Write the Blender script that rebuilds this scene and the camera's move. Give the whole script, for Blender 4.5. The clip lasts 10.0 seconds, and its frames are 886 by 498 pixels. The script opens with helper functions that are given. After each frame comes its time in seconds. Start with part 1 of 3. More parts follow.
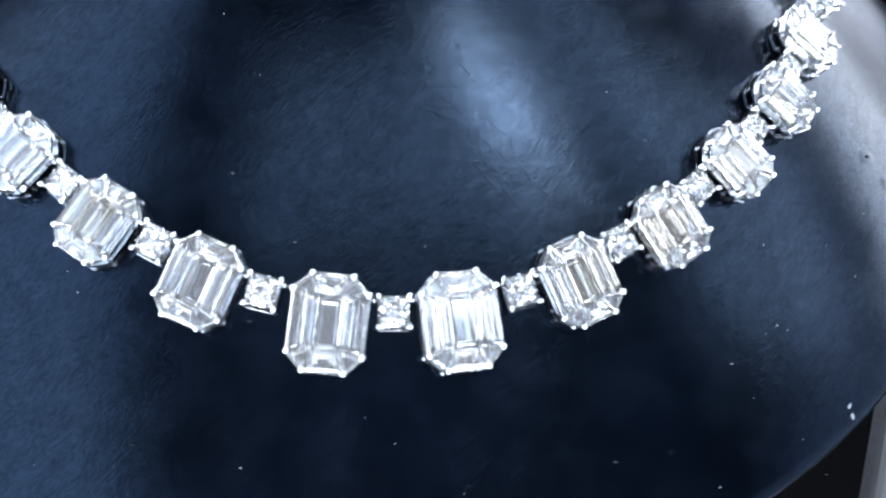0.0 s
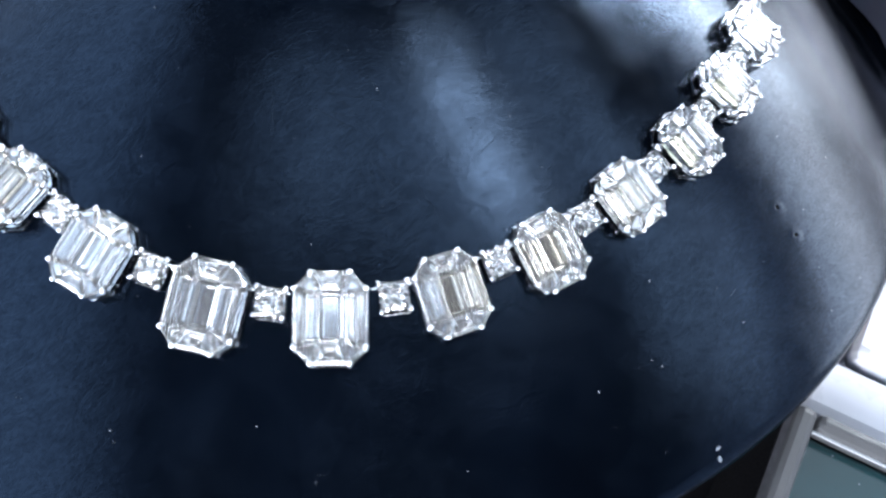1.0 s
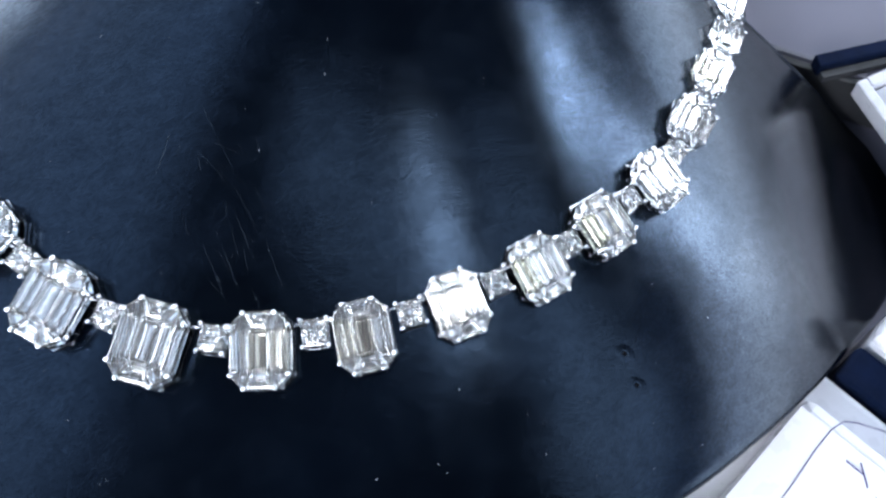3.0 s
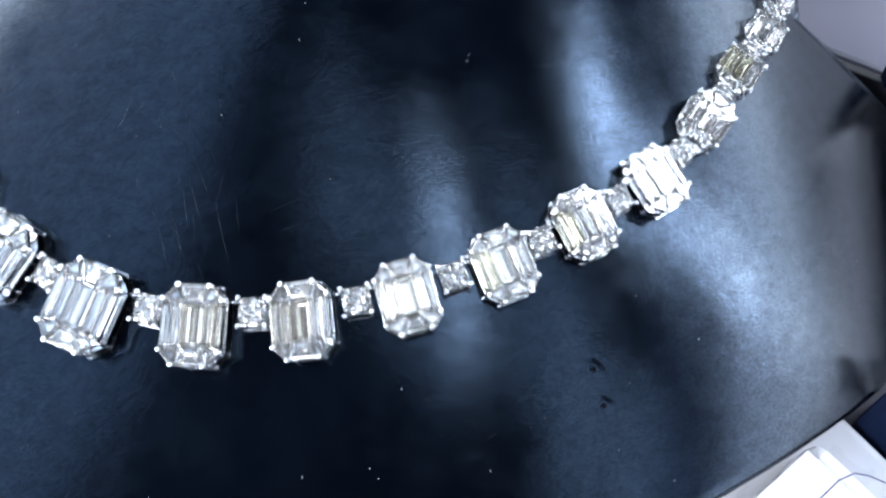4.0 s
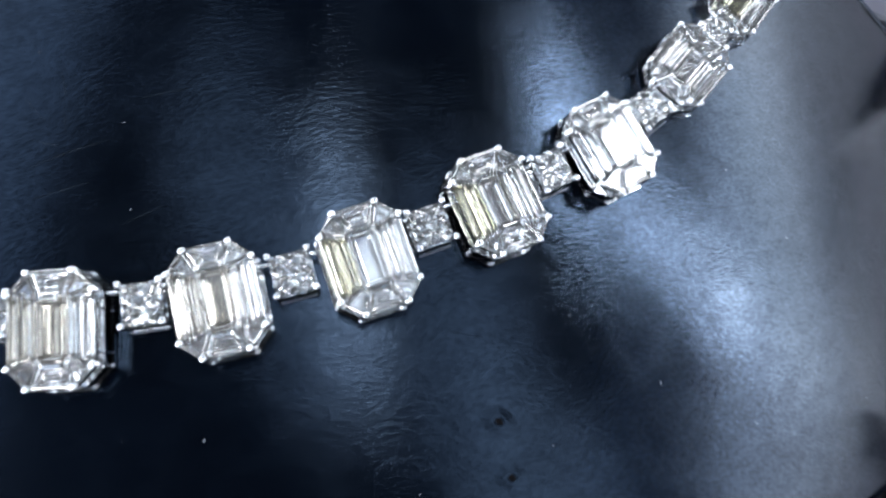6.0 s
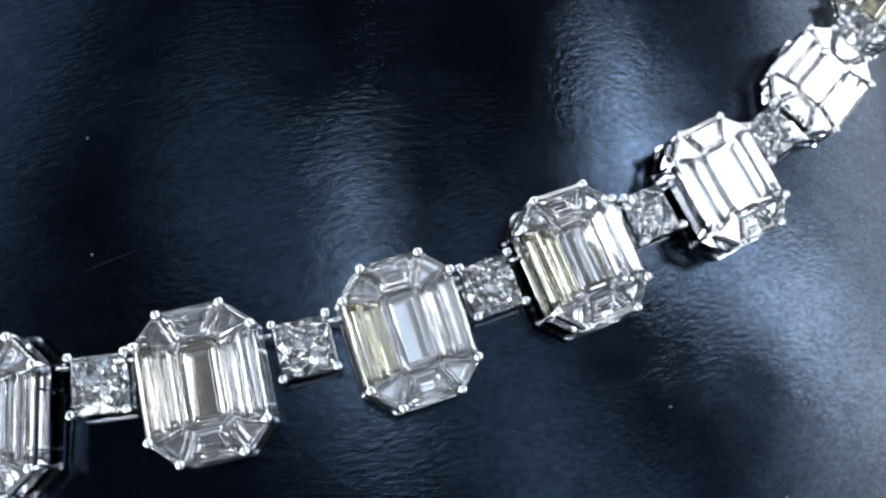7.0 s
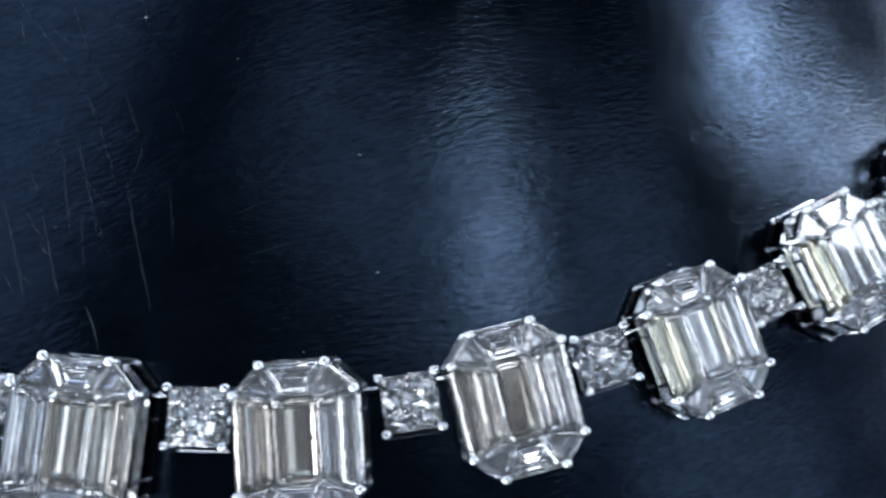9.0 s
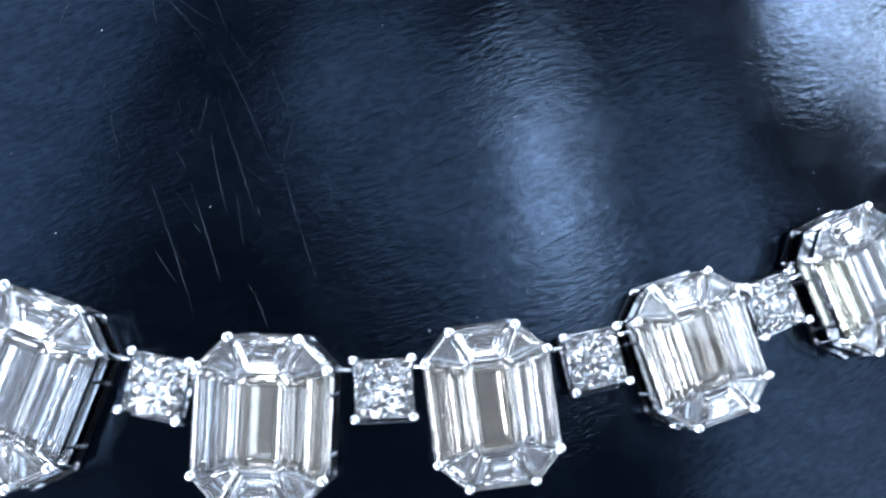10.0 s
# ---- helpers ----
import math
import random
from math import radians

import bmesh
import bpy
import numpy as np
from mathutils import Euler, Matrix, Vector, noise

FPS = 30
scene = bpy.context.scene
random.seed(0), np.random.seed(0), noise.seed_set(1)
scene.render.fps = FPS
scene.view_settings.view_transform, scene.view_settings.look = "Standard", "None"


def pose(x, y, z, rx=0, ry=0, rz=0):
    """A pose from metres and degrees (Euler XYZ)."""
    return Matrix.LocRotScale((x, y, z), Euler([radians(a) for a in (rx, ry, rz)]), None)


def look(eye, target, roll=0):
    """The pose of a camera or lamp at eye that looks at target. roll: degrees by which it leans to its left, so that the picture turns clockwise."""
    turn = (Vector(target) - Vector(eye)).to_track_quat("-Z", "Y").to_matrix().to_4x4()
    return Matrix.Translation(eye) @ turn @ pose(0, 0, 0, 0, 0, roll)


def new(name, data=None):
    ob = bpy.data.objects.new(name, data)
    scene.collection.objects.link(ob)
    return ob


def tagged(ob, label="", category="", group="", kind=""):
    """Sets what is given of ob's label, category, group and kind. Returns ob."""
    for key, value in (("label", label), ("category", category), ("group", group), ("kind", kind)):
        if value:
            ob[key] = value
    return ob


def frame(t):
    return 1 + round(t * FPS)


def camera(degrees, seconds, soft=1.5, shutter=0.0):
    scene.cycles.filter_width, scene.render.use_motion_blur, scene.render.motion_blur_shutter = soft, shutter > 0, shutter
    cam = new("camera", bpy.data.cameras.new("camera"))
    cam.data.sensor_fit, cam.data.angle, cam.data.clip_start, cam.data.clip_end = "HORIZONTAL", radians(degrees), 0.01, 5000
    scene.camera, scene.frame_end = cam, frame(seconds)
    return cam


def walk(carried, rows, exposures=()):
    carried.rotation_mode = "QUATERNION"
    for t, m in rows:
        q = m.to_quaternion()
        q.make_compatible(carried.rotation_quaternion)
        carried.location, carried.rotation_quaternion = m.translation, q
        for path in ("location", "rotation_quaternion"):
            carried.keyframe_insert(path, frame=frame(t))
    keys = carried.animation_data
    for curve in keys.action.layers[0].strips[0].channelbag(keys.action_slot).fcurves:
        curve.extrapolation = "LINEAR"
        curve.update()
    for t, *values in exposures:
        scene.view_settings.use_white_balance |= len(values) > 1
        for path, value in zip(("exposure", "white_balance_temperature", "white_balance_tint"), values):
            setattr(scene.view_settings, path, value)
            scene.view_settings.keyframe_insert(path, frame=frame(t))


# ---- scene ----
cam = camera(45.0, 10.0, soft=2.4, shutter=0.4)
# seconds, place in metres, turn in degrees
ROWS = [
    (0, -0.00836, -0.03513, 0.19137, 20.112, -5.933, -2.168),
    (0.5, 0.00453, -0.03619, 0.19552, 20.108, -4.709, 1.647),
    (1, 0.01812, -0.03715, 0.19916, 20.126, -3.464, 5.582),
    (1.5, 0.03288, -0.03757, 0.20240, 20.495, -1.783, 9.612),
    (2, 0.04466, -0.03542, 0.20688, 20.837, -0.994, 13.608),
    (2.5, 0.05840, -0.03215, 0.21077, 22.430, 0.470, 18.090),
    (3.8, 0.08338, -0.00806, 0.19815, 22.156, 6.257, 29.699),
    (4, 0.08798, -0.00967, 0.19413, 23.479, 7.030, 30.591),
    (4.5, 0.09409, -0.00701, 0.19033, 23.486, 7.766, 32.459),
    (5, 0.09763, -0.00459, 0.18595, 23.424, 7.488, 33.000),
    (5.2, 0.09854, -0.00290, 0.18052, 23.860, 7.480, 33.142),
    (6.3, 0.08252, 0.01326, 0.13826, 25.137, 5.620, 32.903),
    (6.5, 0.08081, 0.01498, 0.13310, 26.105, 6.642, 33.461),
    (7, 0.07504, 0.01678, 0.12936, 25.466, 5.781, 34.273),
    (7.5, 0.07086, 0.01572, 0.13021, 24.486, 3.851, 34.507),
    (8, 0.06668, 0.01242, 0.13195, 24.604, 2.485, 34.073),
    (8.5, 0.06032, 0.00867, 0.13384, 23.805, 1.758, 32.740),
    (9, 0.05204, 0.00660, 0.13463, 21.951, 1.687, 31.024),
    (9.5, 0.04254, 0.00377, 0.13497, 19.165, 0.046, 28.856),
    (10, 0.03759, -0.00142, 0.13473, 19.961, -1.162, 26.312),
]
walk(cam, [(t, pose(x, y, z, rx, ry, rz)) for t, x, y, z, rx, ry, rz in ROWS], exposures=[(0.0, 0.75, 6300, 10), (1.0, 0.48, 6350, 10), (1.5, 0.42, 6350, 10), (2.5, 0.10, 6300, 10), (4.0, 0.4, 6400, 10), (4.5, 0.10, 6450, 10), (5.0, 0.4, 6400, 10), (5.2, 0.4, 6500, 10), (6.4, 0.02, 6600, 10), (7.0, -0.35, 6550, 10), (7.5, -0.92, 6500, 10), (8.0, -0.85, 6450, 10), (8.5, -0.55, 6300, 10), (9.0, -0.53, 6150, 10), (9.5, 0.9, 6000, 10), (10.0, 0.42, 6000, 10)])

# ---- light ----
world = bpy.data.worlds.new("room_air")
scene.world = world
world.use_nodes = True
bg = world.node_tree.nodes["Background"]
bg.inputs[0].default_value = (0.55, 0.68, 0.95, 1)
bg.inputs[1].default_value = 0.05


def area_lamp(name, place, target, sx, sy, watts, colour, turn=0.0):
    data = bpy.data.lights.new(name, "AREA")
    data.shape, data.size, data.size_y, data.energy, data.color = "RECTANGLE", sx, sy, watts, colour
    ob = new(name, data)
    ob.matrix_world = look(place, target) @ Matrix.Rotation(radians(turn), 4, "Z")
    return ob


def strip_lamp(name, start, end, target, width, watts, colour):
    """A lamp from start to end that faces target."""
    along = (end - start).normalized()
    mid = (start + end) / 2
    back = mid - target
    back = (back - along * back.dot(along)).normalized()
    data = bpy.data.lights.new(name, "AREA")
    data.shape, data.size, data.size_y, data.energy, data.color = "RECTANGLE", (end - start).length, width, watts, colour
    ob = new(name, data)
    ob.matrix_world = Matrix.Translation(mid) @ Matrix((along, back.cross(along), back)).transposed().to_4x4()
    return ob


MID = Vector((0.03, 0.03, 0.06))
NECK = Vector((0.026, 0.022, 0.072))
# near strip standing in for the overhead light that streaks the leather
strip_lamp("streak_strip_light", NECK + Vector((0.35, -0.005, 0.94)) * 0.45, NECK + Vector((0.16, 0.22, 0.96)) * 0.45, NECK, 0.060, 0.265, (0.90, 0.95, 1.0))
# overhead fill, added to lift the leather's sheen; no fixture is seen
area_lamp("overhead_fill_light", MID + Vector((0.05, 0.0, 0.99)) * 1.45, MID, 0.34, 0.80, 1.5, (0.70, 0.84, 1.0))
area_lamp("overhead_fill_light", MID + Vector((0.46, 0.22, 0.86)) * 1.42, MID, 0.50, 0.42, 1.15, (0.72, 0.85, 1.0))
strip_lamp("window_light", MID + Vector((0.46, 0.60, 0.66)) * 1.35, MID + Vector((0.56, 0.60, 0.57)) * 1.35, MID, 0.20, 3.9, (0.88, 0.94, 1.0))
strip_lamp("window_light", MID + Vector((0.58, 0.60, 0.55)) * 1.35, MID + Vector((0.735, 0.65, 0.17)) * 1.35, MID, 0.12, 5.0, (0.88, 0.94, 1.0))
area_lamp("blue_panel_light", MID + Vector((-0.66, -0.05, 0.75)) * 1.35, MID, 1.6, 0.72, 7.0, (0.60, 0.77, 1.0))
area_lamp("side_panel_light", MID + Vector((0.72, 0.10, 0.68)) * 1.35, MID, 0.55, 0.55, 1.9, (0.75, 0.87, 1.0))
# added fill for the bust's shoulder; no such source is seen
area_lamp("added_fill_light", MID + Vector((0.60, 0.79, 0.07)) * 1.75, MID, 1.0, 0.5, 9, (0.80, 0.90, 1.0))
# unseen fill in three panes, added to brighten and streak the stones
for k, watts in ((-1, 34), (0, 32), (1, 27)):
    area_lamp("added_fill_light", MID + Vector((-0.30 + 0.48 * k, -0.90, 0.36)) * 1.7, MID, 0.52, 1.0, watts, (0.95, 0.97, 1.0))
# unseen low fill on three sides, added to brighten stones and shoulder
area_lamp("low_fill_light", MID + Vector((-0.95, -0.15, 0.30)) * 1.7, MID, 2.4, 0.7, 38, (0.85, 0.93, 1.0))
area_lamp("low_fill_light", MID + Vector((0.92, 0.37, 0.14)) * 1.7, MID, 1.3, 0.6, 11, (0.95, 0.97, 1.0))
area_lamp("low_fill_light", MID + Vector((-0.25, 0.96, 0.24)) * 1.7, MID, 2.0, 0.6, 30, (0.95, 0.97, 1.0))

# ---- materials ----


def node_material(name):
    m = bpy.data.materials.new(name)
    m.use_nodes = True
    n, l = m.node_tree.nodes, m.node_tree.links
    return m, n, l, n["Principled BSDF"]


def noise_node(n, l, coord, scale, detail=3.0, stretch=None, turn=0.0):
    tex = n.new("ShaderNodeTexNoise")
    tex.inputs["Scale"].default_value = scale
    tex.inputs["Detail"].default_value = detail
    src = coord
    if stretch:
        mp = n.new("ShaderNodeMapping")
        mp.vector_type = "TEXTURE"
        mp.inputs["Scale"].default_value = [1 / k for k in stretch]
        mp.inputs["Rotation"].default_value = (0, 0, radians(turn))
        l.new(coord, mp.inputs["Vector"])
        src = mp.outputs["Vector"]
    l.new(src, tex.inputs["Vector"])
    return tex.outputs["Fac"]


def ramp_node(n, l, fac, lo, hi, c0, c1):
    r = n.new("ShaderNodeValToRGB")
    r.color_ramp.elements[0].position, r.color_ramp.elements[1].position = lo, hi
    r.color_ramp.elements[0].color, r.color_ramp.elements[1].color = (*c0, 1), (*c1, 1)
    l.new(fac, r.inputs["Fac"])
    return r.outputs["Color"]


def bump_node(n, l, height, strength, distance, before=None):
    b = n.new("ShaderNodeBump")
    b.inputs["Strength"].default_value, b.inputs["Distance"].default_value = strength, distance
    l.new(height, b.inputs["Height"])
    if before:
        l.new(before, b.inputs["Normal"])
    return b.outputs["Normal"]


def plain(name, colour, rough=0.5, metal=0.0, vary=0.12, scale=60.0):
    """A surface with faint variation of tone and gloss."""
    m, n, l, b = node_material(name)
    co = n.new("ShaderNodeTexCoord").outputs["Object"]
    f = noise_node(n, l, co, scale, 4)
    dark = tuple(c * (1 - vary) for c in colour)
    l.new(ramp_node(n, l, f, 0.3, 0.7, dark, colour), b.inputs["Base Color"])
    g = noise_node(n, l, co, scale * 6, 3)
    l.new(ramp_node(n, l, g, 0.3, 0.7, (rough * 0.8,) * 3, (min(1, rough * 1.2),) * 3), b.inputs["Roughness"])
    b.inputs["Metallic"].default_value = metal
    return m


def maths(n, l, op, a, b):
    m = n.new("ShaderNodeMath")
    m.operation = op
    for k, v in enumerate((a, b)):
        if isinstance(v, (int, float)):
            m.inputs[k].default_value = v
        else:
            l.new(v, m.inputs[k])
    return m.outputs[0]


def leather_material():
    """Dull black leatherette, rubbed in strokes one way, blotched and pricked."""
    m, n, l, b = node_material("black_leatherette")
    co = n.new("ShaderNodeTexCoord").outputs["Object"]
    cloud = noise_node(n, l, co, 38, 5)
    patch = noise_node(n, l, co, 150, 6)
    l.new(ramp_node(n, l, cloud, 0.35, 0.7, (0.0002, 0.0004, 0.0010), (0.0004, 0.0010, 0.0026)), b.inputs["Base Color"])
    l.new(ramp_node(n, l, patch, 0.35, 0.68, (0.13,) * 3, (0.20,) * 3), b.inputs["Roughness"])
    # blotches of two sizes, and fine strokes, change the gloss
    blotch = noise_node(n, l, co, 420, 9, (0.7, 1.3, 1.0), 42)
    mottle = noise_node(n, l, co, 2400, 8, (0.5, 1.5, 1.0), 42)
    both = maths(n, l, "MULTIPLY", ramp_node(n, l, blotch, 0.36, 0.62, (0.80,) * 3, (1.0,) * 3), ramp_node(n, l, mottle, 0.35, 0.65, (0.31,) * 3, (0.51,) * 3))
    l.new(both, b.inputs["Specular IOR Level"])
    b.inputs["Specular Tint"].default_value = (0.44, 0.65, 1.0, 1)
    grain = noise_node(n, l, co, 7000, 3)
    brushed = noise_node(n, l, co, 2700, 6, (0.34, 1.25, 1.0), 44)
    worn = maths(n, l, "MULTIPLY", brushed, ramp_node(n, l, noise_node(n, l, co, 130, 6), 0.40, 0.60, (0.30,) * 3, (1.0,) * 3))
    pits = noise_node(n, l, co, 900, 6)
    nb = bump_node(n, l, pits, 0.03, 0.0001)
    nb = bump_node(n, l, worn, 0.72, 0.00004, nb)
    nb = bump_node(n, l, grain, 0.36, 0.00002, nb)
    l.new(nb, b.inputs["Normal"])
    return m


def gem_material(name, colour):
    m, n, l, b = node_material(name)
    rnd = n.new("ShaderNodeObjectInfo").outputs["Random"]
    pale = tuple(min(1, c * 1.0) for c in colour)
    soft = (colour[0] * 0.98, colour[1] * 0.97, colour[2] * 0.95)
    l.new(ramp_node(n, l, rnd, 0.35, 1.0, pale, soft), b.inputs["Base Color"])
    b.inputs["Transmission Weight"].default_value = 0.97
    b.inputs["Specular Tint"].default_value = (0.48, 0.49, 0.50, 1)
    b.inputs["IOR"].default_value = 2.1
    b.inputs["Roughness"].default_value = 0.03
    return m


LEATHER = leather_material()
SILVER = plain("white_gold", (0.66, 0.68, 0.71), 0.13, 1.0, 0.08, 900)
DIAMOND = gem_material("diamond", (0.98, 0.985, 1.0))
# some stones' own yellow, deepened for the warmth they reflect
YELLOW = gem_material("pale_yellow_diamond", (0.975, 0.95, 0.78))
# brown reflected from warm surroundings, put into the stones' colour
WARM_REFLECTION = gem_material("warm_reflection_diamond", (0.94, 0.90, 0.83))
TABLE = plain("table_laminate", (0.17, 0.17, 0.22), 0.35, 0, 0.15, 12)
WALL = plain("painted_wall", (0.36, 0.42, 0.52), 0.8, 0, 0.08, 2)
# near black so that the leather mirrors little from overhead
CEIL = plain("dark_unseen_ceiling", (0.02, 0.024, 0.032), 0.9, 0, 0.05, 2)
CARD = plain("white_card", (0.58, 0.59, 0.65), 0.30, 0, 0.04, 40)
STEEL = plain("dull_steel", (0.30, 0.32, 0.35), 0.5, 0.3, 0.2, 200)
GREY = plain("grey_plastic", (0.048, 0.05, 0.056), 0.4, 0, 0.15, 120)
DARK = plain("dull_black", (0.0025, 0.0025, 0.0035), 0.95, 0, 0.4, 300)
DARK.node_tree.nodes["Principled BSDF"].inputs["Specular IOR Level"].default_value = 0.05
NAVY = plain("navy_felt", (0.003, 0.008, 0.028), 0.9, 0, 0.3, 300)
NAVY.node_tree.nodes["Principled BSDF"].inputs["Specular IOR Level"].default_value = 0.08
TEAL = plain("green_glass", (0.010, 0.035, 0.042), 0.12, 0, 0.3, 30)
PEN = plain("purple_pen_ink", (0.05, 0.04, 0.13), 0.6, 0, 0.2, 300)
SCUFF = plain("pale_scuff", (0.004, 0.0055, 0.008), 0.25, 0, 0.4, 800)
SCUFF.node_tree.nodes["Principled BSDF"].inputs["Specular IOR Level"].default_value = 0.42
SCUFF.node_tree.nodes["Principled BSDF"].inputs["Specular Tint"].default_value = (0.55, 0.75, 1.0, 1)
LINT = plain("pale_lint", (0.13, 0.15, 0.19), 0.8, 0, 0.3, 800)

# ---- helpers for meshes ----
TILT_A, LIFT, MM = radians(20), 0.070, 0.001
# the bust's own axes: a to the right, b up its front, c out of it
BUST = Matrix.Translation((0, 0, LIFT)) @ Matrix.Rotation(TILT_A, 4, "X")


def mesh_of(name, bm, mat=None, smooth=False):
    bmesh.ops.recalc_face_normals(bm, faces=bm.faces)
    if smooth:
        for f in bm.faces:
            f.smooth = True
    me = bpy.data.meshes.new(name)
    bm.to_mesh(me)
    bm.free()
    if mat:
        me.materials.append(mat)
    return me


def child(name, mesh, parent, m=None, label=""):
    ob = new(name, mesh)
    ob.parent = parent
    if m is not None:
        ob.matrix_local = m
    if label:
        ob["label"] = label
    return ob


def part(name, bm, mat, parent, label="", smooth=False, m=None):
    return child(name, mesh_of(name, bm, mat, smooth), parent, m, label)


def loft(bm, loops, caps=True):
    """Skin between closed loops of the same number of points."""
    vs = [[bm.verts.new(p) for p in loop] for loop in loops]
    n = len(loops[0])
    for lo, hi in zip(vs, vs[1:]):
        for i in range(n):
            bm.faces.new((lo[i], lo[(i + 1) % n], hi[(i + 1) % n], hi[i]))
    if caps:
        bm.faces.new(list(reversed(vs[0])))
        bm.faces.new(vs[-1])
    return vs


def box(bm, x0, x1, y0, y1, z0, z1, bevel=0.0):
    """A box in metres, with rounded edges if bevel is given."""
    c = [(x0, y0), (x1, y0), (x1, y1), (x0, y1)]
    vs = loft(bm, [[Vector((x, y, z)) for x, y in c] for z in (z0, z1)])
    if bevel:
        edges = {e for row in vs for v in row for e in v.link_edges}
        bmesh.ops.bevel(bm, geom=list(edges), offset=bevel, segments=2, affect="EDGES", profile=0.5)


def tube(bm, points, r, sides=6, closed=False):
    """A round rod along points."""
    pts = [Vector(p) for p in points]
    n = len(pts)
    rings = []
    for i, p in enumerate(pts):
        before, after = pts[i - 1] if (i or closed) else p, pts[(i + 1) % n] if (i < n - 1 or closed) else p
        d = (after - before).normalized()
        side = d.cross(Vector((0, 0, 1)))
        side = side.normalized() if side.length > 1e-4 else d.cross(Vector((1, 0, 0))).normalized()
        up = side.cross(d)
        rings.append([bm.verts.new(p + (side * math.cos(w) + up * math.sin(w)) * r) for w in (2 * math.pi * k / sides for k in range(sides))])
    pairs = list(zip(rings, rings[1:])) + ([(rings[-1], rings[0])] if closed else [])
    for lo, hi in pairs:
        for k in range(sides):
            bm.faces.new((lo[k], lo[(k + 1) % sides], hi[(k + 1) % sides], hi[k]))
    if not closed:
        bm.faces.new(list(reversed(rings[0])))
        bm.faces.new(rings[-1])


def inset(poly, d):
    """A convex polygon with each side moved inwards by d; None if a side vanishes."""
    n, out = len(poly), []
    lines = []
    for i in range(n):
        p, q = Vector(poly[i]), Vector(poly[(i + 1) % n])
        t = (q - p).normalized()
        lines.append((p + Vector((-t.y, t.x)) * d, t))
    for i in range(n):
        (p, t), (q, u) = lines[i - 1], lines[i]
        cr = t.x * u.y - t.y * u.x
        if abs(cr) < 1e-6:
            return None
        s = ((q - p).x * u.y - (q - p).y * u.x) / cr
        out.append(p + t * s)
    for i in range(n):
        if (out[(i + 1) % n] - out[i]).dot(lines[i][1]) <= 0:
            return None
    return out


def deepest(poly):
    lo, hi = 0.0, 10.0
    for _ in range(24):
        mid = (lo + hi) / 2
        lo, hi = (mid, hi) if inset(poly, mid) else (lo, mid)
    return lo


def ccw(poly):
    s = sum(p[0] * q[1] - q[0] * p[1] for p, q in zip(poly, poly[1:] + poly[:1]))
    return list(poly) if s > 0 else list(reversed(poly))


TERRACED = ((0.96, 1.0), (0.86, 0.93), (0.72, 0.69), (0.60, 0.64), (0.46, 0.40), (0.32, 0.35), (0.18, 0.14), (0.10, 0.12))
DEEP = ((0.97, 0.961), (0.80, 0.797), (0.62, 0.651), (0.45, 0.469), (0.28, 0.321), (0.12, 0.143))


def step_cut(poly, z, crown, depth, pavilion=TERRACED):
    """A step-cut stone: a girdle polygon in mm at height z, three crown steps and those of the pavilion."""
    poly = ccw(poly)
    d = deepest(poly)
    depth = d * depth
    at = lambda k, h: [Vector((p[0], p[1], z + h)) * MM for p in inset(poly, max(1e-4, d * k))]
    bm = bmesh.new()
    loft(bm, [at(k, -depth * h) for k, h in pavilion] + [at(0.0, -0.06), at(0.0, 0.0), at(0.09, crown * 0.28), at(0.25, crown * 0.68), at(0.44, crown)])
    return bm


def brilliant(r, z, sides, crown, depth, square=False):
    """A stone with a faceted crown and a pavilion of chevrons; r in mm."""
    def ring(k, h, off):
        pts = []
        inner = 0.1 < k < 0.95
        for i in range(sides):
            w = 2 * math.pi * (i + off) / sides
            x, y = math.cos(w), math.sin(w)
            if square:
                s = 1 / max(abs(x), abs(y))
                x, y = x * s, y * s
            q = k * (1 + (0.13 if i % 2 else -0.11) * inner)
            pts.append(Vector((x * r * q, y * r * q, z + h + 0.11 * inner * math.sin(2.4 * i + 5 * k))) * MM)
        return pts
    bm = bmesh.new()
    rows = [
        ring(0.05, -depth, 0), ring(0.30, -depth * 0.88, 0.5), ring(0.52, -depth * 0.60, 0), ring(0.76, -depth * 0.42, 0.5), ring(1.0, -0.05, 0),
        ring(1.0, 0.0, 0), ring(0.84, crown * 0.42, 0.5), ring(0.66, crown * 0.80, 0), ring(0.46, crown, 0.5),
    ]
    vs = [[bm.verts.new(p) for p in row] for row in rows]
    for k, (lo, hi) in enumerate(zip(vs, vs[1:])):
        even = k % 2 == 0 if k < 4 else k % 2 == 1
        for i in range(sides):
            j = (i + 1) % sides
            if k == 4:
                bm.faces.new((lo[i], lo[j], hi[j], hi[i]))
            elif even:
                bm.faces.new((lo[i], lo[j], hi[i]))
                bm.faces.new((lo[j], hi[j], hi[i]))
            else:
                bm.faces.new((lo[i], hi[j], hi[i]))
                bm.faces.new((lo[i], lo[j], hi[j]))
    bm.faces.new(list(reversed(vs[0])))
    bm.faces.new(vs[-1])
    return bm


def ball(r, squash=0.8):
    bm = bmesh.new()
    bmesh.ops.create_uvsphere(bm, u_segments=10, v_segments=6, radius=r * MM)
    for v in bm.verts:
        v.co.z *= squash
    return bm


# ---- room ----
def room_slab(name, x0, x1, y0, y1, z0, z1, mat, label):
    bm = bmesh.new()
    box(bm, x0, x1, y0, y1, z0, z1)
    return tagged(new(name, mesh_of(name, bm, mat)), label, "room", kind="structure")


